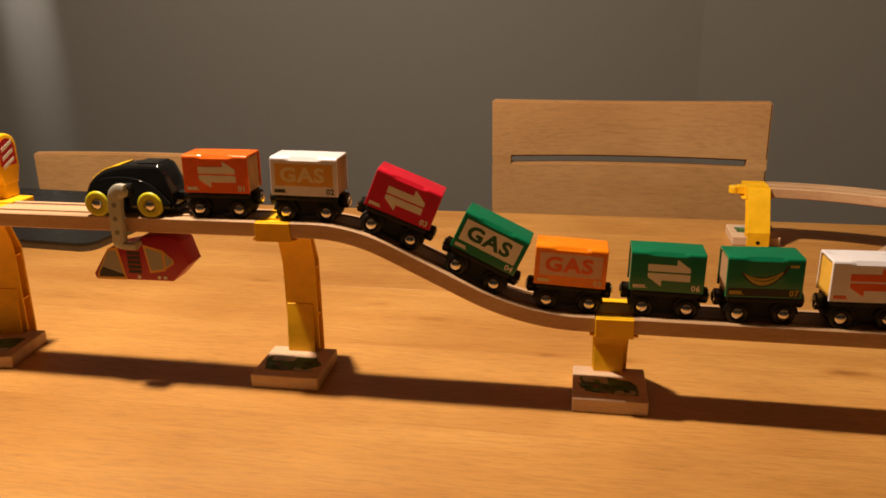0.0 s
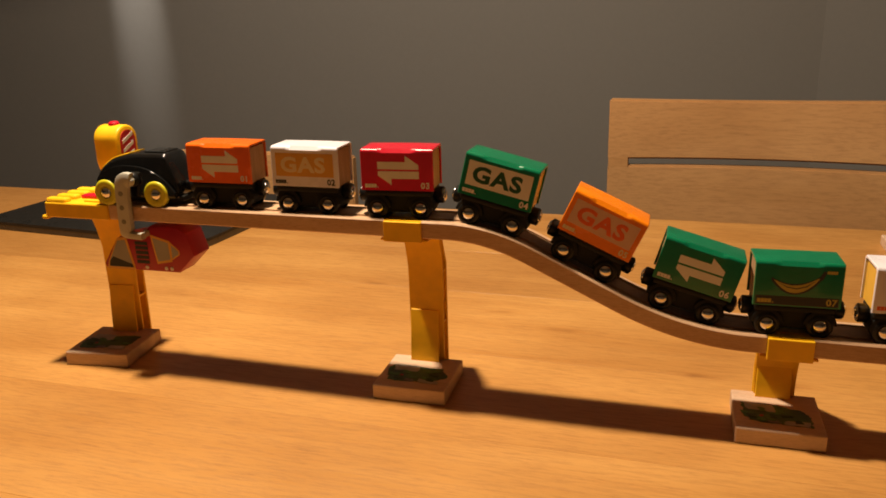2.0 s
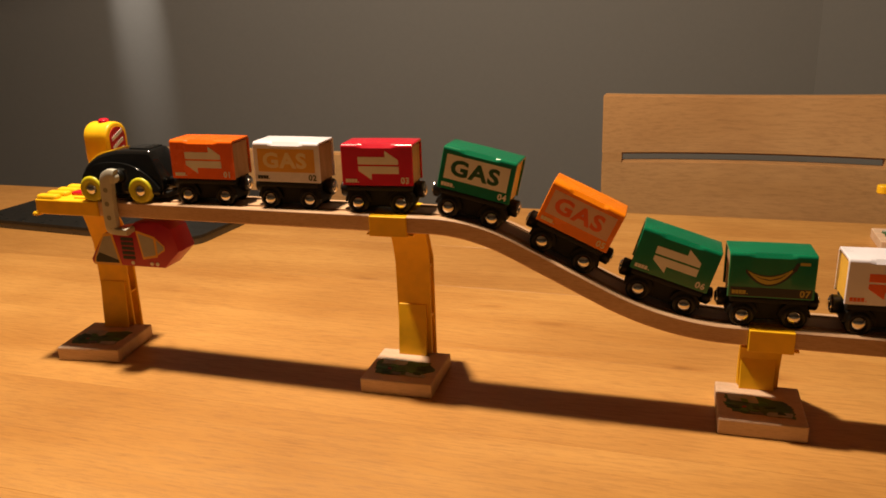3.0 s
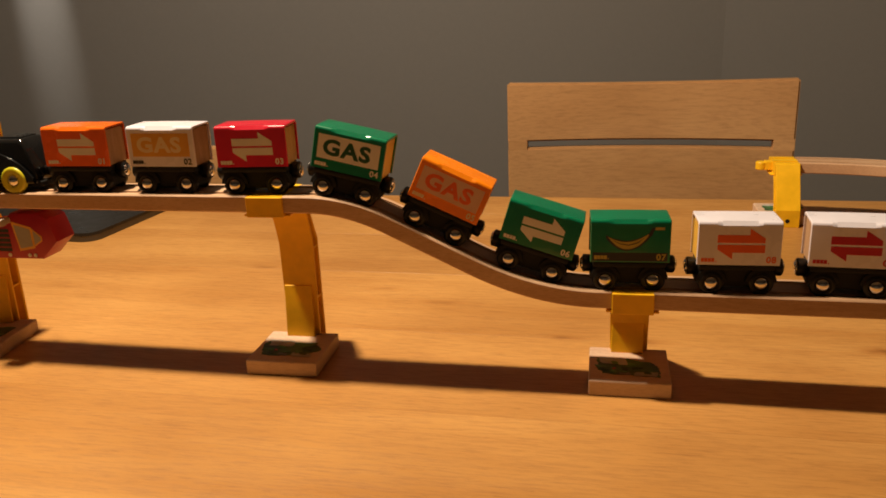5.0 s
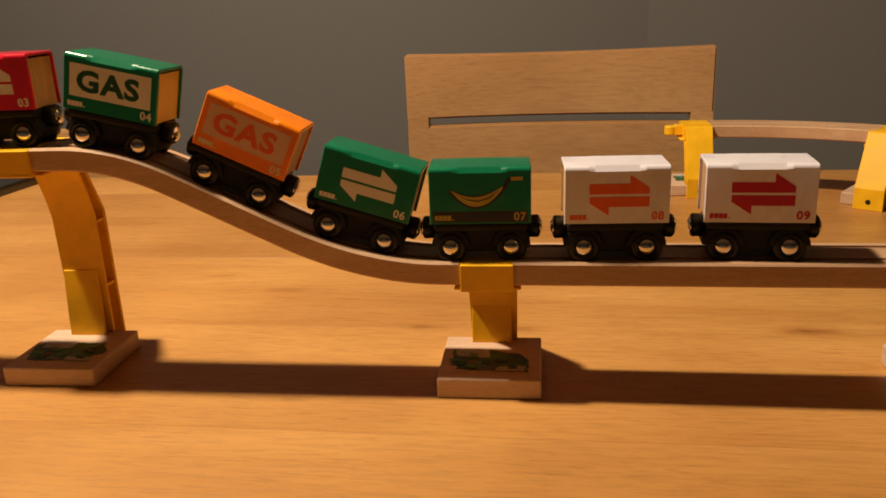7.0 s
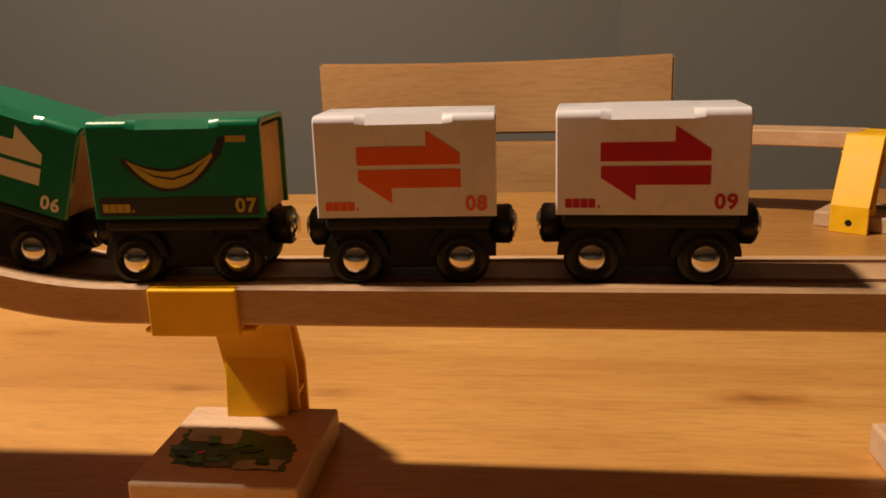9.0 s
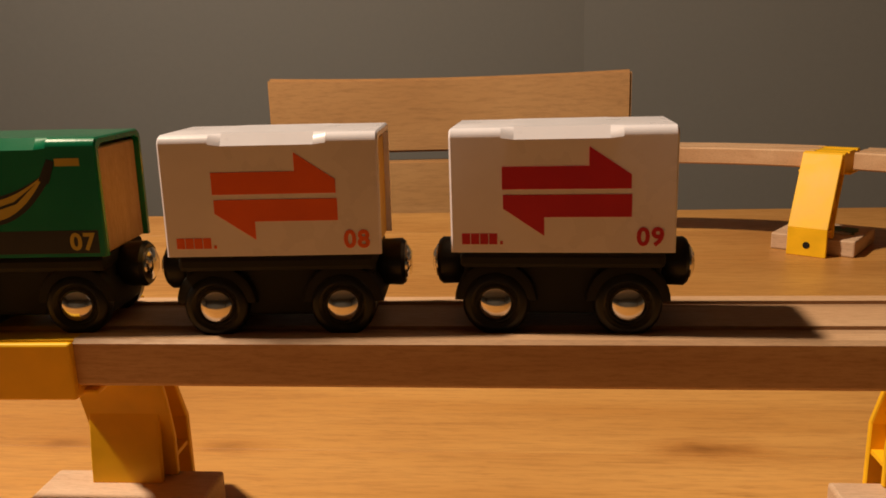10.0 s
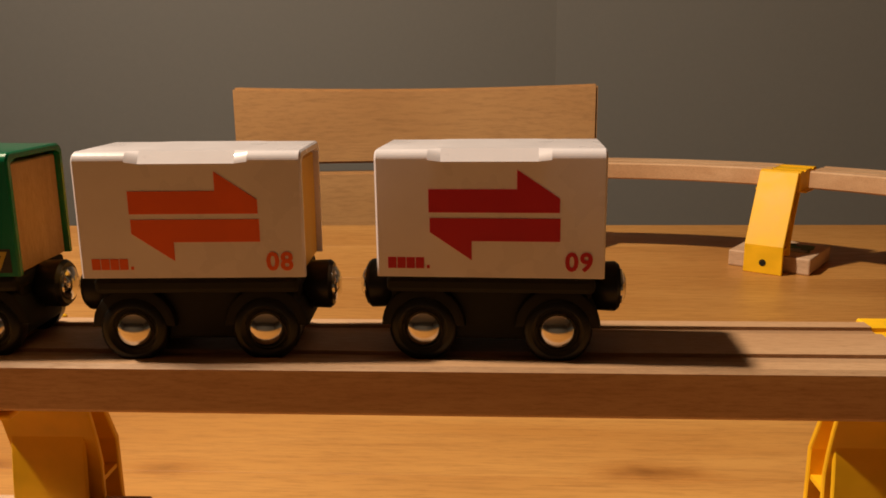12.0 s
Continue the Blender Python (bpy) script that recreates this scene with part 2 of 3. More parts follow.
def smooth_path(points, steps=6):
    """Catmull-Rom through the points of an open path."""
    out = []
    n = len(points)
    for i in range(n - 1):
        p0, p1, p2, p3 = (Vector(points[max(0, min(n - 1, j))]) for j in (i - 1, i, i + 1, i + 2))
        for k in range(steps):
            u = k / steps
            out.append(tuple(0.5 * (2 * p1 + (p2 - p0) * u + (2 * p0 - 5 * p1 + 4 * p2 - p3) * u * u + (3 * p1 - p0 - 3 * p2 + p3) * u ** 3)))
    return out + [tuple(points[-1])]


def lettering(text, size, material, parent, x, y, z, bold=0.0, wide=1.0):
    """Raised printed letters on a face that looks towards -y, with their lower left corner at x, z."""
    cu = bpy.data.curves.new("letters", "FONT")
    cu.body, cu.size, cu.offset, cu.extrude = text, size, bold, 0.00006
    cu.resolution_u = 3
    cu.space_character = 1.10
    tmp = bpy.data.objects.new("letters", cu)
    scene.collection.objects.link(tmp)
    me = bpy.data.meshes.new_from_object(tmp.evaluated_get(bpy.context.evaluated_depsgraph_get()))
    bpy.data.objects.remove(tmp)
    me.materials.clear()
    me.materials.append(material)
    ob = new("lettering", me)
    ob.parent = parent
    ob.matrix_basis = Matrix.Translation((x, y, z)) @ pose(0, 0, 0, 90) @ Matrix.Diagonal((wide, 1, 1, 1))
    return tagged(ob, "printed " + ("number " if text.isdigit() else "word ") + text)


# ---- room ----
def setting(name, bm, material, label, category):
    return tagged(part(name, bm, material), label, category, kind="structure")


def plan_prism(points, z0, z1):
    bm = bmesh.new()
    lo = [bm.verts.new((*p, z0)) for p in points]
    hi = [bm.verts.new((*p, z1)) for p in points]
    n = len(points)
    bm.faces.new(hi)
    bm.faces.new(lo[::-1])
    for i in range(n):
        bm.faces.new((lo[i], lo[(i + 1) % n], hi[(i + 1) % n], hi[i]))
    return bm


setting("floor", block(-4.2, 3.2, -3.2, 3.1, -0.85, -0.75), FLOOR, "brown wooden floor under the table", "floor")
setting("ceiling", block(-4.2, 3.2, -3.2, 3.1, 1.78, 1.9), CEILING, "plain white ceiling over the room", "ceiling")
setting("wall_north", block(-4.2, 0.44, 2.858, 3.1, -0.75, 1.78), WALL, "matt grey painted wall behind the chairs", "wall")
setting("wall_slant", plan_prism([(0.44, 2.857), (3.2, 2.05), (3.2, 3.1), (0.44, 3.1)], -0.75, 1.78), WALL, "matt grey painted wall that turns towards the table", "wall")
setting("wall_south", block(-4.2, 3.2, -3.2, -3.05, -0.75, 1.78), WALL, "plain grey wall that closes the room", "wall")
setting("wall_west", block(-4.2, -4.05, -3.05, 2.858, -0.75, 1.78), WALL, "plain grey wall that closes the room", "wall")
setting("wall_east", block(3.05, 3.2, -3.05, 2.04, -0.75, 1.78), WALL, "plain grey wall that closes the room", "wall")


# ---- table and chairs ----
def dining_table():
    table = tagged(new("dining_table"), "long oiled oak table with broad glued planks", "table")
    seams = (-0.345, -0.19, -0.045, 0.0985, 0.255, 0.40, 0.51, 0.607)
    for a, b in zip(seams, seams[1:]):
        part("plank", block(-1.9, 1.15, a + 0.00006, b - 0.00006, -0.04, 0.0, 0.00015, 1), TABLE, table)
    for x in (-1.8, 1.05):
        for y in (-0.25, 0.56):
            part("leg", block(x - 0.045, x + 0.045, y - 0.045, y + 0.045, -0.75, -0.04, 0.004), TABLE, table)
    return table


def curved_board(x0, x1, z0, z1, sag, thick, bevel=0.003, span=None, dip=0.0):
    """A board bowed backwards in its middle."""
    bm = bmesh.new()
    n = 24
    rows = []
    for i in range(n + 1):
        u = i / n
        x = x0 + (x1 - x0) * u
        y = sag * (1 - (2 * x / (span or (x1 - x0))) ** 2)
        zt = z1 - dip * (1 - (2 * u - 1) ** 2)
        rows.append([bm.verts.new(v) for v in ((x, y, z0), (x, y + thick, z0), (x, y + thick, zt), (x, y, zt))])
    for a, b in zip(rows, rows[1:]):
        for k in range(4):
            bm.faces.new((a[k], b[k], b[(k + 1) % 4], a[(k + 1) % 4]))
    bm.faces.new(rows[0])
    bm.faces.new(rows[-1][::-1])
    bmesh.ops.recalc_face_normals(bm, faces=bm.faces)
    long_edges = [e for e in bm.edges if len(e.link_faces) == 2 and e.calc_face_angle() > 1.0]
    bmesh.ops.bevel(bm, geom=long_edges, offset=bevel, segments=2, affect="EDGES")
    return bm


def dining_chair(x0, x1, y, top, slot, label, turn=0.0):
    """A chair with a broad board back, seen over the far edge of the table."""
    w = x1 - x0
    chair = tagged(new("dining_chair"), label, "chair", "chairs at the table")
    chair.matrix_basis = pose((x0 + x1) / 2, y, -0.75, 0, 0, turn)
    h = top + 0.75
    seat_z = 0.45
    if slot:
        s0, s1, inset = h - slot[1], h - slot[0], slot[2]
        sag, dip = 0.026, 0.0050
        part("backrest", curved_board(-w / 2, w / 2, s1, h, sag, 0.022, dip=dip), CHAIR, chair)
        part("lower_panel", curved_board(-w / 2, w / 2, seat_z + 0.06, s0, sag, 0.022), CHAIR, chair)
        for a, b in ((-w / 2, -w / 2 + inset), (w / 2 - inset, w / 2)):
            part("stile", curved_board(a + 0.001, b, s0 - 0.004, s1 + 0.004, sag, 0.0216, 0.0005, w), CHAIR, chair)
    else:
        part("backrest", curved_board(-w / 2, w / 2, seat_z + 0.06, h, 0.015, 0.022), CHAIR, chair)
    part("seat", block(-w / 2, w / 2, -0.40, 0.0, seat_z - 0.03, seat_z, 0.006), CHAIR, chair)
    for lx in (-w / 2 + 0.025, w / 2 - 0.025):
        part("leg", block(lx - 0.02, lx + 0.02, -0.38, -0.34, 0, seat_z - 0.03, 0.003), CHAIR, chair)
        part("leg", block(lx - 0.02, lx + 0.02, 0.002, 0.03, 0, seat_z + 0.10, 0.003), CHAIR, chair)
    return chair


dining_table()
dining_chair(-0.165, 0.344, 0.938, 0.1317, (0.1095, 0.1223, 0.036), "wide oak chair with a long slot in its back")
dining_chair(-1.098, -0.635, 0.84, 0.0297, None, "low oak chair with a plain board back")


def rounded_rect(x0, x1, y0, y1, z0, z1, r):
    bm = bmesh.new()
    pts = []
    for cx, cy, a0 in ((x1 - r, y1 - r, 0), (x0 + r, y1 - r, 90), (x0 + r, y0 + r, 180), (x1 - r, y0 + r, 270)):
        for k in range(9):
            a = radians(a0 + 90 * k / 8)
            pts.append((cx + r * math.cos(a), cy + r * math.sin(a)))
    lo = [bm.verts.new((*p, z0)) for p in pts]
    hi = [bm.verts.new((*p, z1)) for p in pts]
    n = len(pts)
    bm.faces.new(hi)
    bm.faces.new(lo[::-1])
    for i in range(n):
        bm.faces.new((lo[i], lo[(i + 1) % n], hi[(i + 1) % n], hi[i]))
    return bm


def laptop():
    ob = tagged(new("laptop"), "closed dark laptop with a metal rim on the table", "laptop")
    part("base", rounded_rect(-0.405, 0.0, 0.0, 0.264, 0.0005, 0.008, 0.022), RIM, ob, "dull grey metal base")
    part("lid", rounded_rect(-0.4055, 0.0005, -0.0005, 0.2645, 0.0083, 0.0125, 0.022), SLATE, ob, "glossy dark lid")
    ob.matrix_basis = pose(-0.636, 0.331, 0, 0, 0, -4.3)
    return ob


laptop()

# ---- the railway: levels, profile and length along the line ----
HIGH, LOW, TRACK_W, TRACK_T = 0.1512, 0.0830, 0.040, 0.0134
GRADE, FALL_A, FALL_B = -0.48, -0.1617, -0.0196
GROOVE = 0.0012
MID = 0.020


def level(x):
    """Height of the track's top along the line."""
    for x0, sign, z, ease in ((FALL_A, 1, HIGH, 0.034), (FALL_B, -1, LOW, 0.045)):
        if abs(x - x0) < ease:
            u = x - x0 + ease if sign > 0 else ease - (x - x0)
            return z + sign * GRADE * u * u / (4 * ease)
    return HIGH if x < FALL_A else LOW if x > FALL_B else HIGH + GRADE * (x - FALL_A)


XS = [-0.60 + 0.0005 * i for i in range(2201)]
SS = [0.0]
for a, b in zip(XS, XS[1:]):
    SS.append(SS[-1] + math.hypot(b - a, level(b) - level(a)))


def x_of(s):
    return float(np.interp(s, SS, XS))


def s_of(x):
    return float(np.interp(x, XS, SS))


def track_section():
    """Cross section of a grooved wooden track: y from its middle, z from its top."""
    w, t, g, b = TRACK_W / 2, TRACK_T, GROOVE, 0.0011
    return [(-w, -t + b), (-w, -b), (-w + b, 0), (-0.0140, 0), (-0.0140, -g), (-0.0082, -g), (-0.0082, 0),
            (0.0082, 0), (0.0082, -g), (0.0140, -g), (0.0140, 0), (w - b, 0), (w, -b), (w, -t + b), (w - b, -t), (-w + b, -t)]


def track_piece(spots, label):
    """Sweeps the section along spots of place, sideways and upward directions."""
    track = tagged(new("track"), label, "toy track", "track pieces")

    def sweep(sec):
        bm = bmesh.new()
        rings = [[bm.verts.new(p + side * y + up * z) for y, z in sec] for p, side, up in spots]
        n = len(sec)
        for a, b in zip(rings, rings[1:]):
            for k in range(n):
                bm.faces.new((a[k], b[k], b[(k + 1) % n], a[(k + 1) % n]))
        bm.faces.new(rings[0])
        bm.faces.new(rings[-1][::-1])
        return bm
    body = part("body", sweep(track_section()), BEECH, track, smooth=True)
    for s in (-1, 1):
        c, g = s * 0.0111, GROOVE
        part("running_groove", sweep([(c - 0.0028, -g - 0.0002), (c + 0.0028, -g - 0.0002), (c + 0.0028, -g + 0.0002), (c - 0.0028, -g + 0.0002)]), DARK_BEECH, body, "darker groove floor")
    return track


def along_line(x0, x1, n):
    spots = []
    for i in range(n + 1):
        x = x0 + (x1 - x0) * i / n
        d = (level(x + 0.0005) - level(x - 0.0005)) / 0.001
        spots.append((Vector((x, MID, level(x))), Vector((0, 1, 0)), Vector((-d, 0, 1)).normalized()))
    return spots


PILLAR_A, PILLAR_B, PILLAR_C, PILLAR_D = -0.5265, -0.2288, 0.0501, 0.3175
CLIP = 0.0150
track_piece(along_line(-0.4938, PILLAR_B - CLIP, 2), "straight beech toy track on the high level")
track_piece(along_line(PILLAR_B + CLIP, PILLAR_C - CLIP, 80), "beech toy track that slopes down in an s-bend")
track_piece(along_line(PILLAR_C + CLIP, PILLAR_D - CLIP, 2), "straight beech toy track on the low level")
ARC_X, ARC_Y, ARC_R, FAR_LEVEL = 0.246, 0.184, 0.333, 0.0758


def on_arc(deg, r=ARC_R):
    return Vector((ARC_X + r * math.cos(radians(deg)), ARC_Y + r * math.sin(radians(deg)), 0))


def arc_spots(a0, a1, n):
    out = []
    for i in range(n + 1):
        a = a0 + (a1 - a0) * i / n
        out.append((on_arc(a) + Vector((0, 0, FAR_LEVEL)), on_arc(a, 1.0) - Vector((ARC_X, ARC_Y, 0)), Vector((0, 0, 1))))
    return out


track_piece(arc_spots(87.4, 57.4, 20), "curved beech toy track on yellow pillars")
track_piece(arc_spots(52.2, 18.0, 24), "curved beech toy track on yellow pillars")


# ---- pillars ----
def blob(cx, cy, rx, ry, z, seed, n=40, rough=0.18):
    bm = bmesh.new()
    rnd = random.Random(seed)
    ph = [rnd.uniform(0, 6.28) for _ in range(6)]
    vs = []
    for k in range(n):
        a = 2 * math.pi * k / n
        r = 1 + rough * sum(math.sin(a * (j + 2) + ph[j]) / (j + 1) for j in range(6))
        r *= 1 + rough * rnd.uniform(-0.45, 0.45)
        sq = 1 / max(abs(math.cos(a)), abs(math.sin(a))) ** 0.8
        vs.append(bm.verts.new((cx + rx * r * sq * math.cos(a), cy + ry * r * sq * math.sin(a), z)))
    top = bm.faces.new(vs)
    ext = bmesh.ops.extrude_face_region(bm, geom=[top])
    bmesh.ops.translate(bm, verts=[v for v in ext["geom"] if isinstance(v, bmesh.types.BMVert)], vec=(0, 0, 0.0002))
    return bm


def pillar(height, label, wide_clip=True, seed=1):
    """A pillar in its own space: the track runs along x over the origin, the leg stands on the +y side."""
    p = tagged(new("track_pillar"), label, "track support", "pillars of the railway")
    side, h, bx, by = 0.0610, 0.0127, -0.0004, 0.0074
    b = part("base", block(bx - side / 2, bx + side / 2, by - side / 2, by + side / 2, 0, h, 0.0012), PALE, p, "square beech base block")
    rnd = random.Random(seed)
    part("sticker", blob(-0.0018, 0.0020, 0.0225, 0.0142, h + 0.0001, seed, n=72, rough=0.10), MOSS, b, "printed green bushes")
    part("sticker_stone", blob(-0.0118, 0.0115, 0.0105, 0.0060, h + 0.0004, seed + 3, rough=0.09), STONE, b, "printed pale boulder")
    part("sticker_stone", blob(0.0122, -0.0095, 0.0084, 0.0034, h + 0.0004, seed + 5, rough=0.10), STONE, b, "printed pale boulder")
    part("sticker_stone", blob(-0.0038, -0.0095, 0.0040, 0.0024, h + 0.0004, seed + 7, rough=0.12), DARK_STONE, b, "printed dark boulder")
    for k in range(10):
        x, y = rnd.uniform(-0.022, 0.018), rnd.uniform(-0.009, 0.011)
        part("sticker_leaf", blob(x, y, rnd.uniform(0.0020, 0.0042), rnd.uniform(0.0014, 0.0026), h + 0.00045 + 0.00005 * k, seed + 20 + k, n=24, rough=0.2), LEAF if k % 3 else FERN, b, "printed leaves")
    part("sticker_flower", blob(-0.0118, -0.0030, 0.0014, 0.0012, h + 0.0010, seed + 40, n=12), PRINT_RED, b, "small red printed flower")
    under = height - 0.0165
    tall = height > 0.1
    bend = height - 0.0560

    def leg_plate(y_foot, y_head, thick, z0, z1, w_foot, w_head, dx=0.0, knee=bend, bow=0.45):
        """An upright plate that leans towards the track above its knee, with softly broken edges."""
        bm = bmesh.new()
        rows = []
        stops = [z0, (z0 + knee) / 2] + [knee + (z1 - knee) * k / 5 for k in range(6)] if knee < z1 - 0.002 else [z0, z1]
        for z in stops:
            u = max(0.0, (z - knee) / (z1 - knee)) if knee < z1 - 0.002 else 0.0
            y = y_foot + (y_head - y_foot) * (bow * u * u + (1 - bow) * u)
            w = (w_foot + (w_head - w_foot) * min(1.0, z / z1)) / 2
            rows.append([bm.verts.new(v) for v in ((dx - w, y, z), (dx + w, y, z), (dx + w, y + thick, z), (dx - w, y + thick, z))])
        for a, c in zip(rows, rows[1:]):
            for k in range(4):
                bm.faces.new((a[k], a[(k + 1) % 4], c[(k + 1) % 4], c[k]))
        bm.faces.new(rows[0][::-1])
        bm.faces.new(rows[-1])
        bmesh.ops.recalc_face_normals(bm, faces=bm.faces)
        edges = [e for e in bm.edges if e.calc_face_angle(0.0) > 1.0]
        bmesh.ops.bevel(bm, geom=edges, offset=0.0004, segments=1, affect="EDGES")
        return bm

    pad_top = 0.0585 if tall else 0.0440
    leg = part("leg", leg_plate(0.0340, 0.0205, 0.0022, h, under, 0.0290, 0.0310), YELLOW, p, smooth=True, crease=30)
    part("foot_pad", leg_plate(0.0285, 0.0328, 0.0022, h, pad_top, 0.0256, 0.0246, -0.0012, h + 0.0001), YELLOW, leg)
    part("foot_web", block(-0.0045, 0.0025, 0.0312, 0.0342, h, pad_top - 0.012), YELLOW, leg)
    part("outer_plate", leg_plate(0.0475, 0.0226, 0.0026, 0.0, height - 0.0008, 0.0285, 0.0285, 0.0, height - 0.054, 0.0), YELLOW, leg)
    part("web", leg_plate(0.0355, 0.0215, 0.0062, h, under, 0.0060, 0.0060), YELLOW, leg)
    for z in ((0.045, 0.090) if tall else (0.018,)):
        part("rib", block(-0.0135, 0.0135, 0.0360, 0.0478, z, z + 0.0016), YELLOW, leg)
    # no hole is cut: a black disc paints the shade inside it
    part("bolt_hole_shade", turned([(0.0, 0.0504), (0.0026, 0.0504), (0.0026, 0.0495), (0.0, 0.0495)], 16, m=pose(0, 0, 0.0085)), MATT, leg, "round black disc as the shade in a screw hole")
    if wide_clip:
        clip = part("clip", block(-CLIP, CLIP, -0.0225, 0.0225, under, height - TRACK_T - 0.0004, 0.0006), YELLOW, p)
        part("lip", block(-CLIP - 0.0040, CLIP + 0.0040, -0.0185, 0.0185, under - 0.0002, under + 0.0014, 0.0006), YELLOW, clip)
        for s in (-1, 1):
            part("cheek", block(-CLIP, CLIP, s * 0.02125 - 0.00125, s * 0.02125 + 0.00125, under + 0.001, height - 0.0004, 0.0007), YELLOW, clip)
        for y0, y1, top in ((-0.0198, -0.0140, 0.0), (-0.0140, -0.0082, GROOVE), (-0.0082, 0.0082, 0.0), (0.0082, 0.0140, GROOVE), (0.0140, 0.0198, 0.0)):
            part("bed", block(-CLIP + 0.0002, CLIP - 0.0002, y0, y1, height - TRACK_T - 0.0006, height - 0.0002 - top), YELLOW, clip)
    return p


HIGH_LABEL = "tall yellow plastic pillar on a beech base"
LOW_LABEL = "short yellow plastic pillar on a beech base"
pillar(HIGH, HIGH_LABEL, seed=4).matrix_basis = pose(PILLAR_B, MID, 0, 0, 0, 1.4)
low = pillar(LOW, LOW_LABEL, seed=9)
low.matrix_basis = pose(PILLAR_C, MID, 0, 0, 0, 1.0)
copy_thing(low, pose(PILLAR_D, MID, 0))
for angle, seed in ((90.0, 21), (54.8, 27)):
    p = on_arc(angle)
    far_pillar = pillar(FAR_LEVEL, LOW_LABEL, seed=seed)
    far_pillar.matrix_basis = pose(p.x - (0.007 if angle < 80 else 0.0), p.y, 0, 0, 0, angle + 90)
    if angle > 80:
        stub = part("stub", block(CLIP - 0.002, CLIP + 0.0085, -0.0060, 0.0060, FAR_LEVEL - 0.0125, FAR_LEVEL - 0.0015, 0.0008), YELLOW, far_pillar)
        part("stub_knob", turned([(0.0, 0.0055), (0.0062, 0.0050), (0.0070, 0.0040), (0.0070, -0.0040), (0.0062, -0.0050), (0.0, -0.0050)], 20, m=pose(CLIP + 0.0125, 0, FAR_LEVEL - 0.0075, 90)), YELLOW, stub, smooth=True)
end_pillar = pillar(HIGH, HIGH_LABEL + " under the end stop", wide_clip=False, seed=14)
end_pillar.matrix_basis = pose(PILLAR_A - 0.0025, MID - 0.004, 0, 0, 0, 7.5)


def end_stop():
    """The yellow platform at the end of the high line, with its push button and signal."""
    e = tagged(new("end_stop"), "yellow plastic end stop with a red button and signal", "railway stop")
    z = HIGH
    part("platform", block(-0.5560, -0.4905, -0.0015, 0.0620, z - 0.0140, z - 0.0005, 0.0012), YELLOW, e)
    part("lip", block(-0.5600, -0.5540, -0.0030, 0.0460, z - 0.0158, z - 0.0122, 0.0014), YELLOW, e)
    for k in range(4):
        y = 0.004 + 0.0125 * k
        part("ridge", block(-0.5555, -0.5340, y - 0.0045, y + 0.0045, z - 0.002, z + 0.0032, 0.0026, 3), YELLOW, e)
    for y in (0.0085, 0.0315):
        part("guide", block(-0.5200, -0.4890, y - 0.0028, y + 0.0028, z - 0.002, z + 0.0012, 0.0008), YELLOW, e)
    part("button", block(-0.5320, -0.5070, 0.0165, 0.0265, z - 0.001, z + 0.0026, 0.0012), RED, e, "flat red push button")
    neck = part("neck", block(-0.5292, -0.5056, 0.0445, 0.0645, z - 0.001, z + 0.022, 0.0028, 3), YELLOW, e)
    arch = []
    for k in range(25):
        a = radians(180 * k / 24)
        arch.append((0.0545 + 0.0145 * math.cos(a), z + 0.0470 + 0.0125 * math.sin(a)))
    outline = [(0.0448, z + 0.0120), (0.0642, z + 0.0120), (0.0690, z + 0.0270)] + arch + [(0.0400, z + 0.0270)]
    sign = part("signal", prism(outline, -0.5300, -0.5050, 0.0022, 3, axis="X"), YELLOW, e, "rounded yellow signal head", smooth=True)
    face = [(0.0545 + (y - 0.0545) * 0.70, z + 0.0395 + (zz - z - 0.0395) * 0.78) for y, zz in outline[2:]]
    part("signal_face", prism(face, -0.5051, -0.5045, axis="X"), PRINT_RED, sign, "red printed signal face")
    for k, zz in enumerate((0.0430, 0.0350, 0.0270)):
        part("stripe", prism([(0.0470, z + zz), (0.0615, z + zz + 0.0066), (0.0615, z + zz + 0.0100), (0.0470, z + zz + 0.0034)], -0.5046, -0.5042, axis="X"), PRINT_WHITE, sign, "white slanting stripe")
    e.matrix_basis = pose(-0.0035, 0, 0)
    part("knob", turned([(0.0, 0.0028), (0.0030, 0.0026), (0.0048, 0.0012), (0.0050, -0.0010), (0.0, -0.0010)], 20, m=pose(-0.5170, 0.0545, z + 0.0598, 90)), RED, sign, "round red cap", smooth=True)
    return e


end_stop()


# ---- rolling stock; each in its own space: x along the line, y across, z up from the track's top ----
WHEEL_R, HUB_Z, BASE_W = 0.0087, 0.0075, 0.0340
HALF_W = 0.0152
ROLLING = []
WHEELS = []


def wheel_at(x, s, owner, rim_material, r, hub_r, z=HUB_Z):
    """One wheel with a domed metal axle cap; s is -1 on the near side of the line, 1 on the far side."""
    spin = part("wheel", turned([(0.0, 0.0024), (r * 0.90, 0.0024), (r, 0.0014), (r, -0.0014), (r * 0.96, -0.0022), (r * 0.86, -0.0028), (r * 0.74, -0.0029),
                                 (hub_r * 1.12, -0.0024), (hub_r * 1.04, -0.0014), (0.0, -0.0012)], 32, m=pose(0, 0, 0, 0, 0, 0 if s < 0 else 180)),
                rim_material, owner, m=pose(x, s * 0.0112, z), smooth=True)
    part("axle_cap", turned([(0.0, -0.0046), (hub_r * 0.35, -0.0044), (hub_r * 0.7, -0.0036), (hub_r * 0.93, -0.0024), (hub_r, -0.0010), (0.0, -0.0010)], 24,
                            m=pose(0, 0, 0, 0, 0, 0 if s < 0 else 180)), CHROME, spin, "shiny metal axle cap", smooth=True)
    WHEELS.append((spin, x, z, r))
    return spin


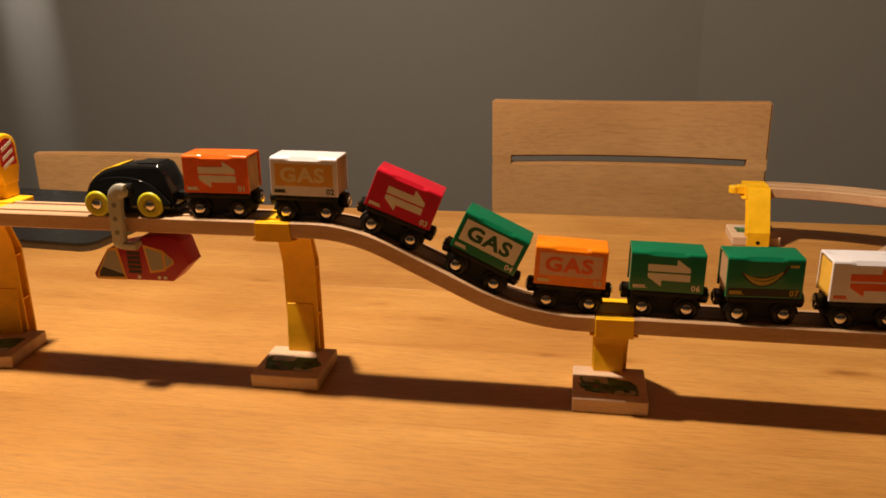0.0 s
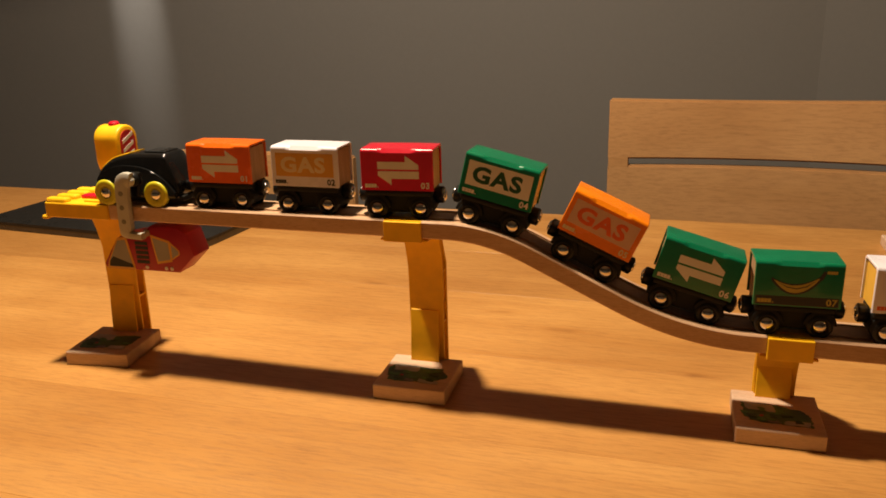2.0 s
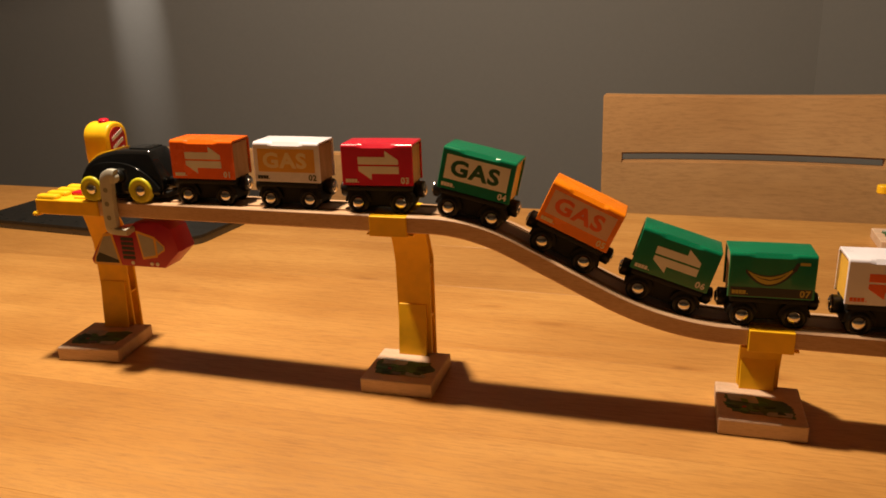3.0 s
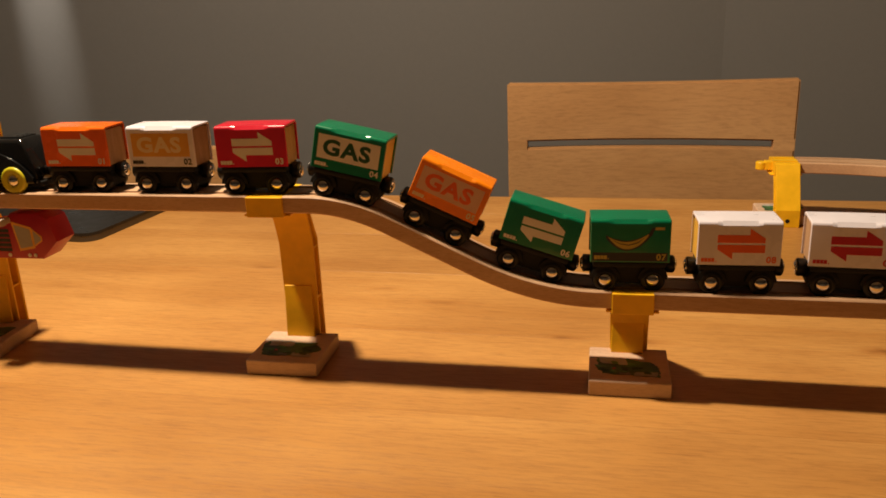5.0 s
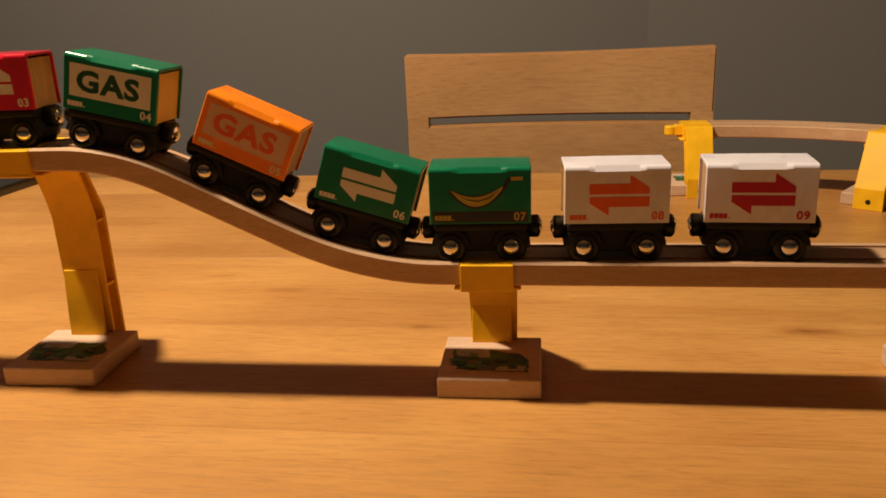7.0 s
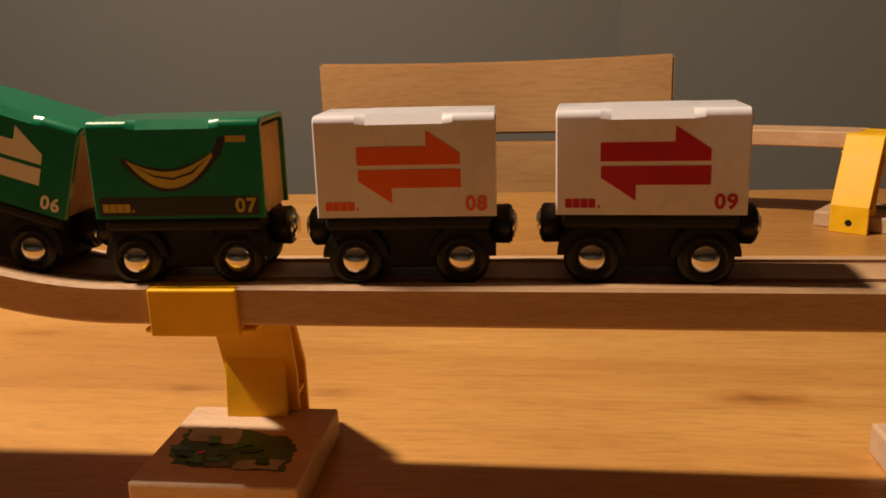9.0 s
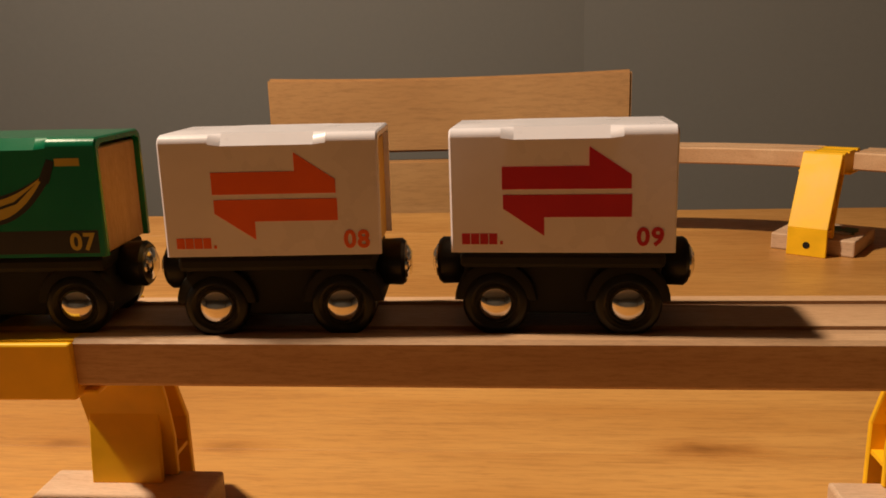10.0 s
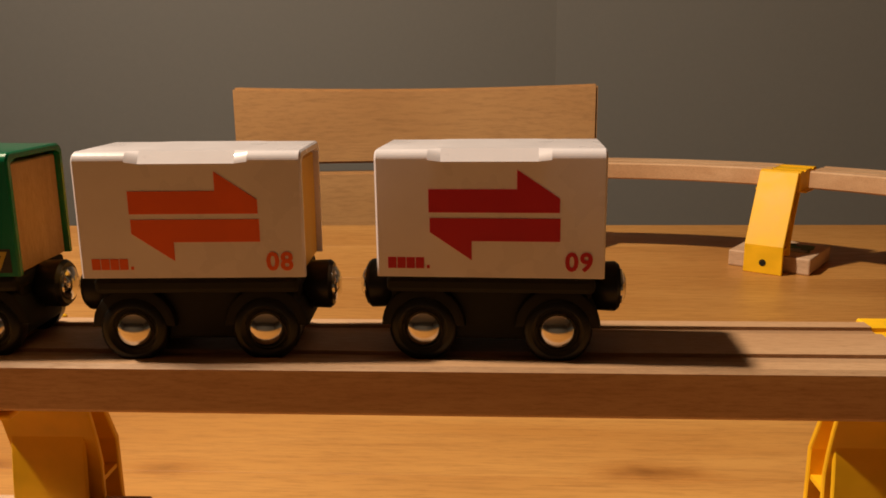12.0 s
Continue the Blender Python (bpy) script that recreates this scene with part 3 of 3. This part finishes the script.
def coupling(owner, x, s, z=0.0160):
    """A magnet in a black holder; s is the way that it looks along x."""
    c = part("coupling", turned([(0.0, -0.004), (0.0050, -0.004), (0.0064, -0.002), (0.0066, 0.0030), (0.0058, 0.0040), (0.0, 0.0040)], 20,
                                m=pose(x, 0, z, 0, 0, -90 * s)), BLACK, owner, smooth=True)
    part("magnet", turned([(0.0, 0.0058), (0.0030, 0.0056), (0.0046, 0.0046), (0.0048, 0.0034), (0.0, 0.0034)], 20, m=pose(x, 0, z, 0, 0, -90 * s)), CHROME, c, "round steel magnet", smooth=True)


def bar_label(owner, x, z, w, h, material):
    """A short word too small to read, as blocks of its size."""
    for k in range(4):
        x0 = x + w * 0.8 * k / 4
        part("maker_mark", block(x0, x0 + w * 0.180, -HALF_W - 0.00012, -HALF_W + 0.0003, z, z + h), material, owner)
    part("maker_mark", block(x + w * 0.84, x + w * 0.90, -HALF_W - 0.00012, -HALF_W + 0.0003, z, z + h * 0.3), material, owner)


def arrows(owner, material, cx, z):
    y0, y1 = -HALF_W - 0.00014, -HALF_W + 0.0003
    up = [(-0.0160, 0.0064), (0.0055, 0.0064), (0.0055, 0.0112), (0.0158, 0.0042), (0.0158, 0.0007), (-0.0160, 0.0007)]
    for s in (1, -1):
        part("arrow", prism([(cx + s * x, z + s * h) for x, h in up], y0, y1), material, owner)


def panel(owner, x0, x1, z0, z1, material, label, depth=0.00008):
    return part("printed_panel", block(x0, x1, -HALF_W - depth, -HALF_W + 0.0004, z0, z1), material, owner, label)


def banana(owner, cx, z):
    y = -HALF_W
    for grow, depth, material in ((0.0012, 0.00010, PRINT_BLACK), (0.0, 0.00018, BANANA)):
        lo, hi = [], []
        for k in range(21):
            u = -1 + k / 10
            x = cx + u * (0.0150 + grow)
            mid = z - 0.0020 + 0.0078 * u * u + 0.0016 * u
            half = (0.0030 * (1 - abs(u) ** 2.4)) + grow
            lo.append((x, mid - half))
            hi.append((x, mid + half * 0.8))
        part("banana_print", prism(lo + hi[::-1], y - depth, y + 0.0003), material, owner)
    part("banana_ridge", prism([(cx - 0.0125, z + 0.0022), (cx - 0.006, z - 0.0014), (cx, z - 0.0024), (cx + 0.0065, z - 0.0004), (cx + 0.0125, z + 0.0050), (cx + 0.006, z + 0.0002), (cx, z - 0.0017), (cx - 0.006, z - 0.0008)], y - 0.00024, y + 0.0003), PRINT_BLACK, owner)
    part("banana_stem", prism([(cx + 0.0132, z + 0.0056), (cx + 0.0160, z + 0.0112), (cx + 0.0180, z + 0.0106), (cx + 0.0158, z + 0.0048)], y - 0.0002, y + 0.0003), PRINT_BLACK, owner)


def wagon(x_left, shell, end, number, number_material, mark_material, art, label, sit):
    w = tagged(new("cargo_wagon"), label, "toy wagon", "wagons of the toy train")
    # the chassis with its axle boxes
    part("chassis", block(-0.0255, 0.0255, -0.0108, 0.0108, 0.0040, 0.0217, 0.0012), MATT, w)
    part("deck", block(-0.0262, 0.0262, -0.0140, 0.0140, 0.0172, 0.0216, 0.0014), MATT, w)
    for x in (-BASE_W / 2, BASE_W / 2):
        pts = [(x - 0.0108 * math.cos(radians(a)), 0.0082 + 0.0108 * math.sin(radians(a))) for a in range(0, 181, 10)]
        part("axle_box", prism(pts, -0.0132, 0.0132, 0.0010, 2), MATT, w, smooth=True)
        for s in (-1, 1):
            wheel_at(x, s, w, BLACK, WHEEL_R, 0.0051)
    coupling(w, -0.0292, -1)
    coupling(w, 0.0292, 1)
    # wooden load under a folded plastic shell, open at the ends
    z0, z1, hl = 0.0218, 0.0534, 0.0281
    part("load_block", block(-hl + 0.0014, hl - 0.0014, -HALF_W + 0.0018, HALF_W - 0.0018, z0, z1 - 0.0030, 0.0004, 1), end, w, "block end that shows in the open shell")
    q, a = 0.0017, 0.0118
    bm = bmesh.new()
    rings = []
    for x, k in ((-hl, 0), (-hl + 0.0005, 0.02), (-a - 0.0032, 0.02), (-a, 1), (a, 1), (a + 0.0032, 0.02), (hl - 0.0005, 0.02), (hl, 0)):
        r = 0.0025
        corner = []
        for n in range(10):
            u = n / 9
            ang = radians(90 * u)
            cy, cz = -HALF_W + r - r * math.cos(ang), z1 - r + r * math.sin(ang)
            fy, fz = -HALF_W + 0.0023 * u, z1 - 0.0029 + 0.0030 * u
            corner.append((cy + (fy - cy) * k, cz + (fz - cz) * k))
        inset = 0.0004 if abs(x) == hl else 0.0
        ring = [(-HALF_W, z0)] + corner + [(-y, z) for y, z in corner[::-1]] + [(HALF_W, z0)]
        ring = [(y * (1 - inset / HALF_W), z - (inset if z > z0 + 0.01 else 0)) for y, z in ring]
        ring += [(HALF_W - q, z0), (HALF_W - q, z1 - 0.0028), (HALF_W - 0.0042, z1 - q), (-HALF_W + 0.0042, z1 - q), (-HALF_W + q, z1 - 0.0028), (-HALF_W + q, z0)]
        rings.append([bm.verts.new((x, y, z)) for y, z in ring])
    n = len(rings[0])
    for ra, rb in zip(rings, rings[1:]):
        for k in range(n):
            bm.faces.new((ra[k], rb[k], rb[(k + 1) % n], ra[(k + 1) % n]))
    bm.faces.new(rings[0])
    bm.faces.new(rings[-1][::-1])
    shell_ob = part("shell", bm, shell, w, smooth=True, crease=9)
    art(shell_ob)
    lettering(number, 0.0064, number_material, shell_ob, 0.0185, -HALF_W - 0.00012, z0 + 0.0020, 0.00020)
    bar_label(shell_ob, -0.0252, z0 + 0.0022, 0.0116, 0.0028, mark_material)
    half = BASE_W / 2
    ROLLING.append((w, s_of(x_left) + half, half, sit))
    return w


def gas(panel_material, panel_label, letters, whole=True):
    def art(owner):
        panel(owner, -0.0243, 0.0243, 0.0298 if whole else 0.0300, 0.0482, panel_material, panel_label)
        lettering("GAS", 0.0162, letters, owner, -0.0202, -HALF_W - 0.00016, 0.0336, 0.00062, 1.18)
    return art


def arrow_art(material):
    return lambda owner: arrows(owner, material, 0.0012, 0.0374)


def banana_art(owner):
    panel(owner, -0.0262, 0.0262, 0.0228, 0.0290, PRINT_BLACK, "black printed band")
    banana(owner, -0.0010, 0.0368)
    part("small_mark", block(0.0170, 0.0235, -HALF_W - 0.0001, -HALF_W + 0.0003, 0.0462, 0.0482), BANANA, owner)


YELLOW_END = plastic("yellow_end", (0.74, 0.42, 0.05), rough=0.5)
wagon(-0.4076, ORANGE, BLOCK, "01", PRINT_WHITE, PRINT_WHITE, arrow_art(PRINT_WHITE), "orange toy cargo wagon with white arrows numbered 01", (0.0001, 3.1, -0.4))
wagon(-0.3310, WHITE, BLOCK, "02", PRINT_BLACK, PRINT_BLACK, gas(PRINT_GOLD, "golden printed panel", PRINT_CREAM), "white toy cargo wagon with a golden GAS panel numbered 02", (0.0001, 1.5, -0.3))
wagon(-0.2555, RED, BLOCK, "03", PRINT_WHITE, PRINT_WHITE, arrow_art(PRINT_WHITE), "red toy cargo wagon with white arrows numbered 03", (0.0004, 4.6, 0.1))
wagon(-0.1834, GREEN, YELLOW_END, "04", PRINT_WHITE, PRINT_WHITE, gas(PRINT_WHITE, "white printed panel", PRINT_GREEN), "green toy cargo wagon with a white GAS panel numbered 04", (-0.0010, -0.9, -0.7))
wagon(-0.1149, AMBER, BLOCK, "05", PRINT_CREAM, PRINT_CREAM, gas(PRINT_WHITE_SHADED, "white printed panel tinted as if in shade", PRINT_ORANGE), "orange toy cargo wagon with a white GAS panel numbered 05", (0.0001, 1.5, 0.8))
wagon(-0.0438, GREEN, BLOCK, "06", PRINT_WHITE, PRINT_WHITE, arrow_art(PRINT_WHITE), "green toy cargo wagon with white arrows numbered 06", (0.0012, 0.3, -1.4))
wagon(0.0291, GREEN, BLOCK, "07", BANANA, BANANA, banana_art, "green toy cargo wagon with a banana numbered 07", (-0.0011, 3.8, -0.4))
wagon(0.1032, WHITE, YELLOW_END, "08", PRINT_ORANGE, PRINT_ORANGE, arrow_art(PRINT_ORANGE), "white toy cargo wagon with orange arrows numbered 08", (-0.0007, 3.3, -0.3))
wagon(0.1791, WHITE, BLOCK, "09", PRINT_RED, PRINT_RED, arrow_art(PRINT_RED), "white toy cargo wagon with red arrows numbered 09", (0.0003, -2.8, 0.1))


def locomotive(x_left):
    """The rounded black engine at the head of the train."""
    e = tagged(new("locomotive"), "black toy locomotive with lime wheels and yellow bonnet", "toy locomotive")
    wb = 0.0482
    side = smooth_path([(-0.0350, 0.0070), (-0.0362, 0.0150), (-0.0345, 0.0230), (-0.0300, 0.0300), (-0.0200, 0.0372), (-0.0060, 0.0418), (0.0060, 0.0436), (0.0150, 0.0440), (0.0330, 0.0440)], 5)
    side += [(0.0350, 0.0425), (0.0408, 0.0300), (0.0420, 0.0268)] + smooth_path([(0.0430, 0.0250), (0.0446, 0.0190), (0.0448, 0.0120), (0.0440, 0.0070)], 5)
    bm = bmesh.new()
    rows = []
    for y, k in ((-0.0150, 0.90), (-0.0138, 0.955), (-0.0115, 0.985), (-0.0060, 1.0), (0.0060, 1.0), (0.0115, 0.985), (0.0138, 0.955), (0.0150, 0.90)):
        rows.append([bm.verts.new((0.008 + (x - 0.008) * (0.6 + 0.4 * k), y, 0.0070 + (z - 0.0070) * k)) for x, z in side])
    n = len(side)
    for a, b in zip(rows, rows[1:]):
        for i in range(n):
            bm.faces.new((a[i], b[i], b[(i + 1) % n], a[(i + 1) % n]))
    bm.faces.new(rows[0])
    bm.faces.new(rows[-1][::-1])
    body = part("body", bm, GLOSS, e, "glossy black rounded body", smooth=True)
    # side fender with its raised rim, on both sides
    for s in (-1, 1):
        arch = smooth_path([(-0.0340, 0.0120), (-0.0310, 0.0235), (-0.0180, 0.0315), (0.0000, 0.0338), (0.0180, 0.0310), (0.0320, 0.0230), (0.0420, 0.0120)], 5)
        part("fender", prism(arch + [(0.0420, 0.0072), (-0.0340, 0.0072)], s * 0.0162 - 0.0016, s * 0.0162 + 0.0016, 0.0009, 2), GLOSS, body, smooth=True)
        part("peg", turned([(0.0, -0.0040), (0.0052, -0.0038), (0.0060, -0.0022), (0.0062, 0.0030), (0.0, 0.0030)], 20, m=pose(0.0040, s * 0.0180, 0.0225, 0, 0, 0 if s < 0 else 180)), BLACK, body, smooth=True)
        for x in (-wb / 2, wb / 2):
            wheel_at(x, s, e, LIME, 0.0112, 0.0050, 0.0102).location.y = s * 0.0170
    hood = smooth_path([(-0.0300, 0.0303), (-0.0200, 0.0374), (-0.0110, 0.0408), (-0.0020, 0.0429)], 5)
    part("bonnet", prism([(x, z + 0.0004) for x, z in hood] + [(x, z - 0.0016) for x, z in hood[::-1]], -0.0112, 0.0112, 0.0004, 1), YELLOW, body, "yellow painted bonnet")
    part("roof_panel", block(0.0120, 0.0320, -0.0095, 0.0095, 0.0436, 0.0449, 0.0005), BLACK, body)
    for y in (-0.0055, 0.0, 0.0055):
        part("roof_slot", block(0.0255, 0.0310, y - 0.0012, y + 0.0012, 0.0446, 0.0454, 0.0003), MATT, body)
    part("chassis", block(-0.0330, 0.0460, -0.0130, 0.0130, 0.0035, 0.0085, 0.001), MATT, e)
    part("drawbar", block(0.0420, 0.0550, -0.0048, 0.0048, 0.0115, 0.0195, 0.0016), BLACK, e)
    coupling(e, 0.0566, 1, 0.0160)
    ROLLING.append((e, s_of(x_left) + wb / 2, wb / 2, (0.0, 1.5, 0.0)))
    return e


def gondola(x_left):
    """The red cabin that hangs under the track from a grey arm hooked on the engine's peg."""
    g = tagged(new("gondola"), "red toy cable cabin hanging from a grey arm", "toy gondola")
    outline = [(-0.0390, -0.0560), (-0.0400, -0.0520), (-0.0250, -0.0295), (-0.0205, -0.0270), (0.0040, -0.0220), (0.0100, -0.0165), (0.0360, -0.0165), (0.0445, -0.0215), (0.0505, -0.0410), (0.0340, -0.0570), (-0.0360, -0.0570)]
    body = part("cabin", prism(outline, -0.0155, 0.0098, 0.0016, 2), CRIMSON, g, "red painted wooden cabin", m=pose(0.0008, 0, -0.0022), smooth=True)
    y = -0.0155

    def pane(points, name, grow):
        cx = sum(p[0] for p in points) / len(points)
        cz = sum(p[1] for p in points) / len(points)
        rim = [(cx + (px - cx) * (1 + grow), cz + (pz - cz) * (1 + grow)) for px, pz in points]
        part(name + "_frame", prism(rim, y - 0.00025, y + 0.0005), PRINT_GOLD, body, "golden printed window frame")
        return part(name, prism(points, y - 0.0004, y + 0.0005), PRINT_GREY, body, "grey printed window")
    pane([(-0.0350, -0.0545), (-0.0335, -0.0490), (-0.0235, -0.0308), (-0.0160, -0.0298), (-0.0110, -0.0545)], "windscreen", 0.20)
    part("dark_pane", prism([(-0.0348, -0.0543), (-0.0336, -0.0495), (-0.0300, -0.0455), (-0.0114, -0.0515), (-0.0110, -0.0543)], y - 0.00055, y + 0.0005), PRINT_BLACK, body)
    pane([(0.0118, -0.0265), (0.0150, -0.0475), (0.0270, -0.0452), (0.0265, -0.0305)], "side_window", 0.24)
    pane([(0.0292, -0.0318), (0.0292, -0.0440), (0.0355, -0.0400), (0.0355, -0.0372)], "rear_window", 0.36)
    for k in range(5):
        z = -0.0320 - 0.0042 * k
        part("vent_slat", block(-0.0062, 0.0060, y - 0.0004, y + 0.0005, z - 0.0014, z + 0.0014), PRINT_BLACK, body)
    for x in (0.0030, 0.0220, 0.0275):
        part("rivet", turned([(0.0, -0.0006), (0.0016, -0.0005), (0.0018, 0.0004), (0.0, 0.0004)], 16, m=pose(x, y, -0.0535)), PRINT_WHITE, body)
    path = smooth_path([(0.0040, 0.0232), (-0.0005, 0.0238), (-0.0038, 0.0215), (-0.0050, 0.0160), (-0.0058, 0.0000), (-0.0060, -0.0185), (-0.0052, -0.0222), (-0.0020, -0.0242), (0.0090, -0.0246)], 5)
    arm = part("arm", swept(path, 0.0060, 0.0034, tail=0.5), GREY, g, "grey plastic hanging arm", m=pose(0.0022, -0.0246, 0), smooth=True)
    for z in (0.0120, 0.0000, -0.0120):
        x = -0.0052 if z > 0 else -0.0058
        # flat disc, darkened as a shaded hollow would be
        part("dimple_shade", turned([(0.0, -0.00355), (0.0021, -0.00355), (0.0024, -0.0030), (0.0, -0.0030)], 18, m=pose(x, 0, z)), DIMPLE_SHADE, arm)
    part("hook", block(0.0050, 0.0105, -0.0225, -0.0140, -0.0272, -0.0222, 0.0012), GREY, g)
    part("top_boss", turned([(0.0, -0.0045), (0.0042, -0.0040), (0.0050, -0.0020), (0.0050, 0.0060), (0.0, 0.0060)], 20, m=pose(0.0030, -0.0235, 0.0222)), GREY, g, smooth=True)
    ROLLING.append((g, s_of(x_left) + 0.0241, 0.0241, (0.0, 1.5, 0.0)))
    return g


locomotive(-0.4990)
gondola(-0.4990)


# ---- movement: the train creeps up the line and comes to rest ----
def way_to_go(t):
    """Metres that the train still has to run at t seconds."""
    if t < 1.95:
        return 0.1127 - 0.0545 * t
    u = min(1.0, (t - 1.95) / 0.25)
    return (0.1127 - 0.0545 * 1.95) * (1 - u) ** 2


COUPLE_X, COUPLE_Z = 0.0350, 0.0160


def seat(s, half):
    """Middle of the axles on the line and the slope between them, for a vehicle whose middle has run s."""
    xa, xb = x_of(s - half), x_of(s + half)
    za, zb = level(xa), level(xb)
    return (xa + xb) / 2, (za + zb) / 2, math.atan2(zb - za, xb - xa)


def tip(s, half, reach):
    """Place in x and z of the coupling at one end of a vehicle."""
    x, z, a = seat(s, half)
    return x + reach * math.cos(a) - COUPLE_Z * math.sin(a), z + reach * math.sin(a) + COUPLE_Z * math.cos(a)


def train_at(t):
    """How far each vehicle has run at t seconds: the locomotive leads and the couplings keep their gaps."""
    order = sorted((v for v in ROLLING if v[0].name != "gondola"), key=lambda v: v[1])
    out = {order[0][0].name: order[0][1] + way_to_go(t)}
    for ahead, behind in zip(order, order[1:]):
        reach = 0.0624 if ahead is order[0] else COUPLE_X
        rest_a, rest_b = tip(ahead[1], ahead[2], reach), tip(behind[1], behind[2], -COUPLE_X)
        gap = rest_b[0] - rest_a[0]
        a = tip(out[ahead[0].name], ahead[2], reach)
        lo, hi = behind[1] + way_to_go(t) - 0.02, behind[1] + way_to_go(t) + 0.02
        for _ in range(24):
            m = (lo + hi) / 2
            b = tip(m, behind[2], -COUPLE_X)
            if (b[0] - a[0]) * math.cos(seat(m, behind[2])[2]) < gap * math.cos(seat(behind[1], behind[2])[2]):
                lo = m
            else:
                hi = m
        out[behind[0].name] = (lo + hi) / 2
    out["gondola"] = out["locomotive"]
    return out


def motions():
    times = [0.1 * k for k in range(23)] + [12.0]
    runs = [train_at(t) for t in times]
    for thing, _, half, (aside, skew, lean) in ROLLING:
        rows = []
        for t, run in zip(times, runs):
            x, z, a = seat(run[thing.name], half)
            rows.append((t, pose(x, MID + aside, z, 0, -math.degrees(a) - lean, skew)))
        walk(thing, rows)
    for spin, x, z, r in WHEELS:
        y = spin.location.y
        walk(spin, [(t, pose(x, y, z, 0, math.degrees(way_to_go(t) / r), 0)) for t in times])


motions()
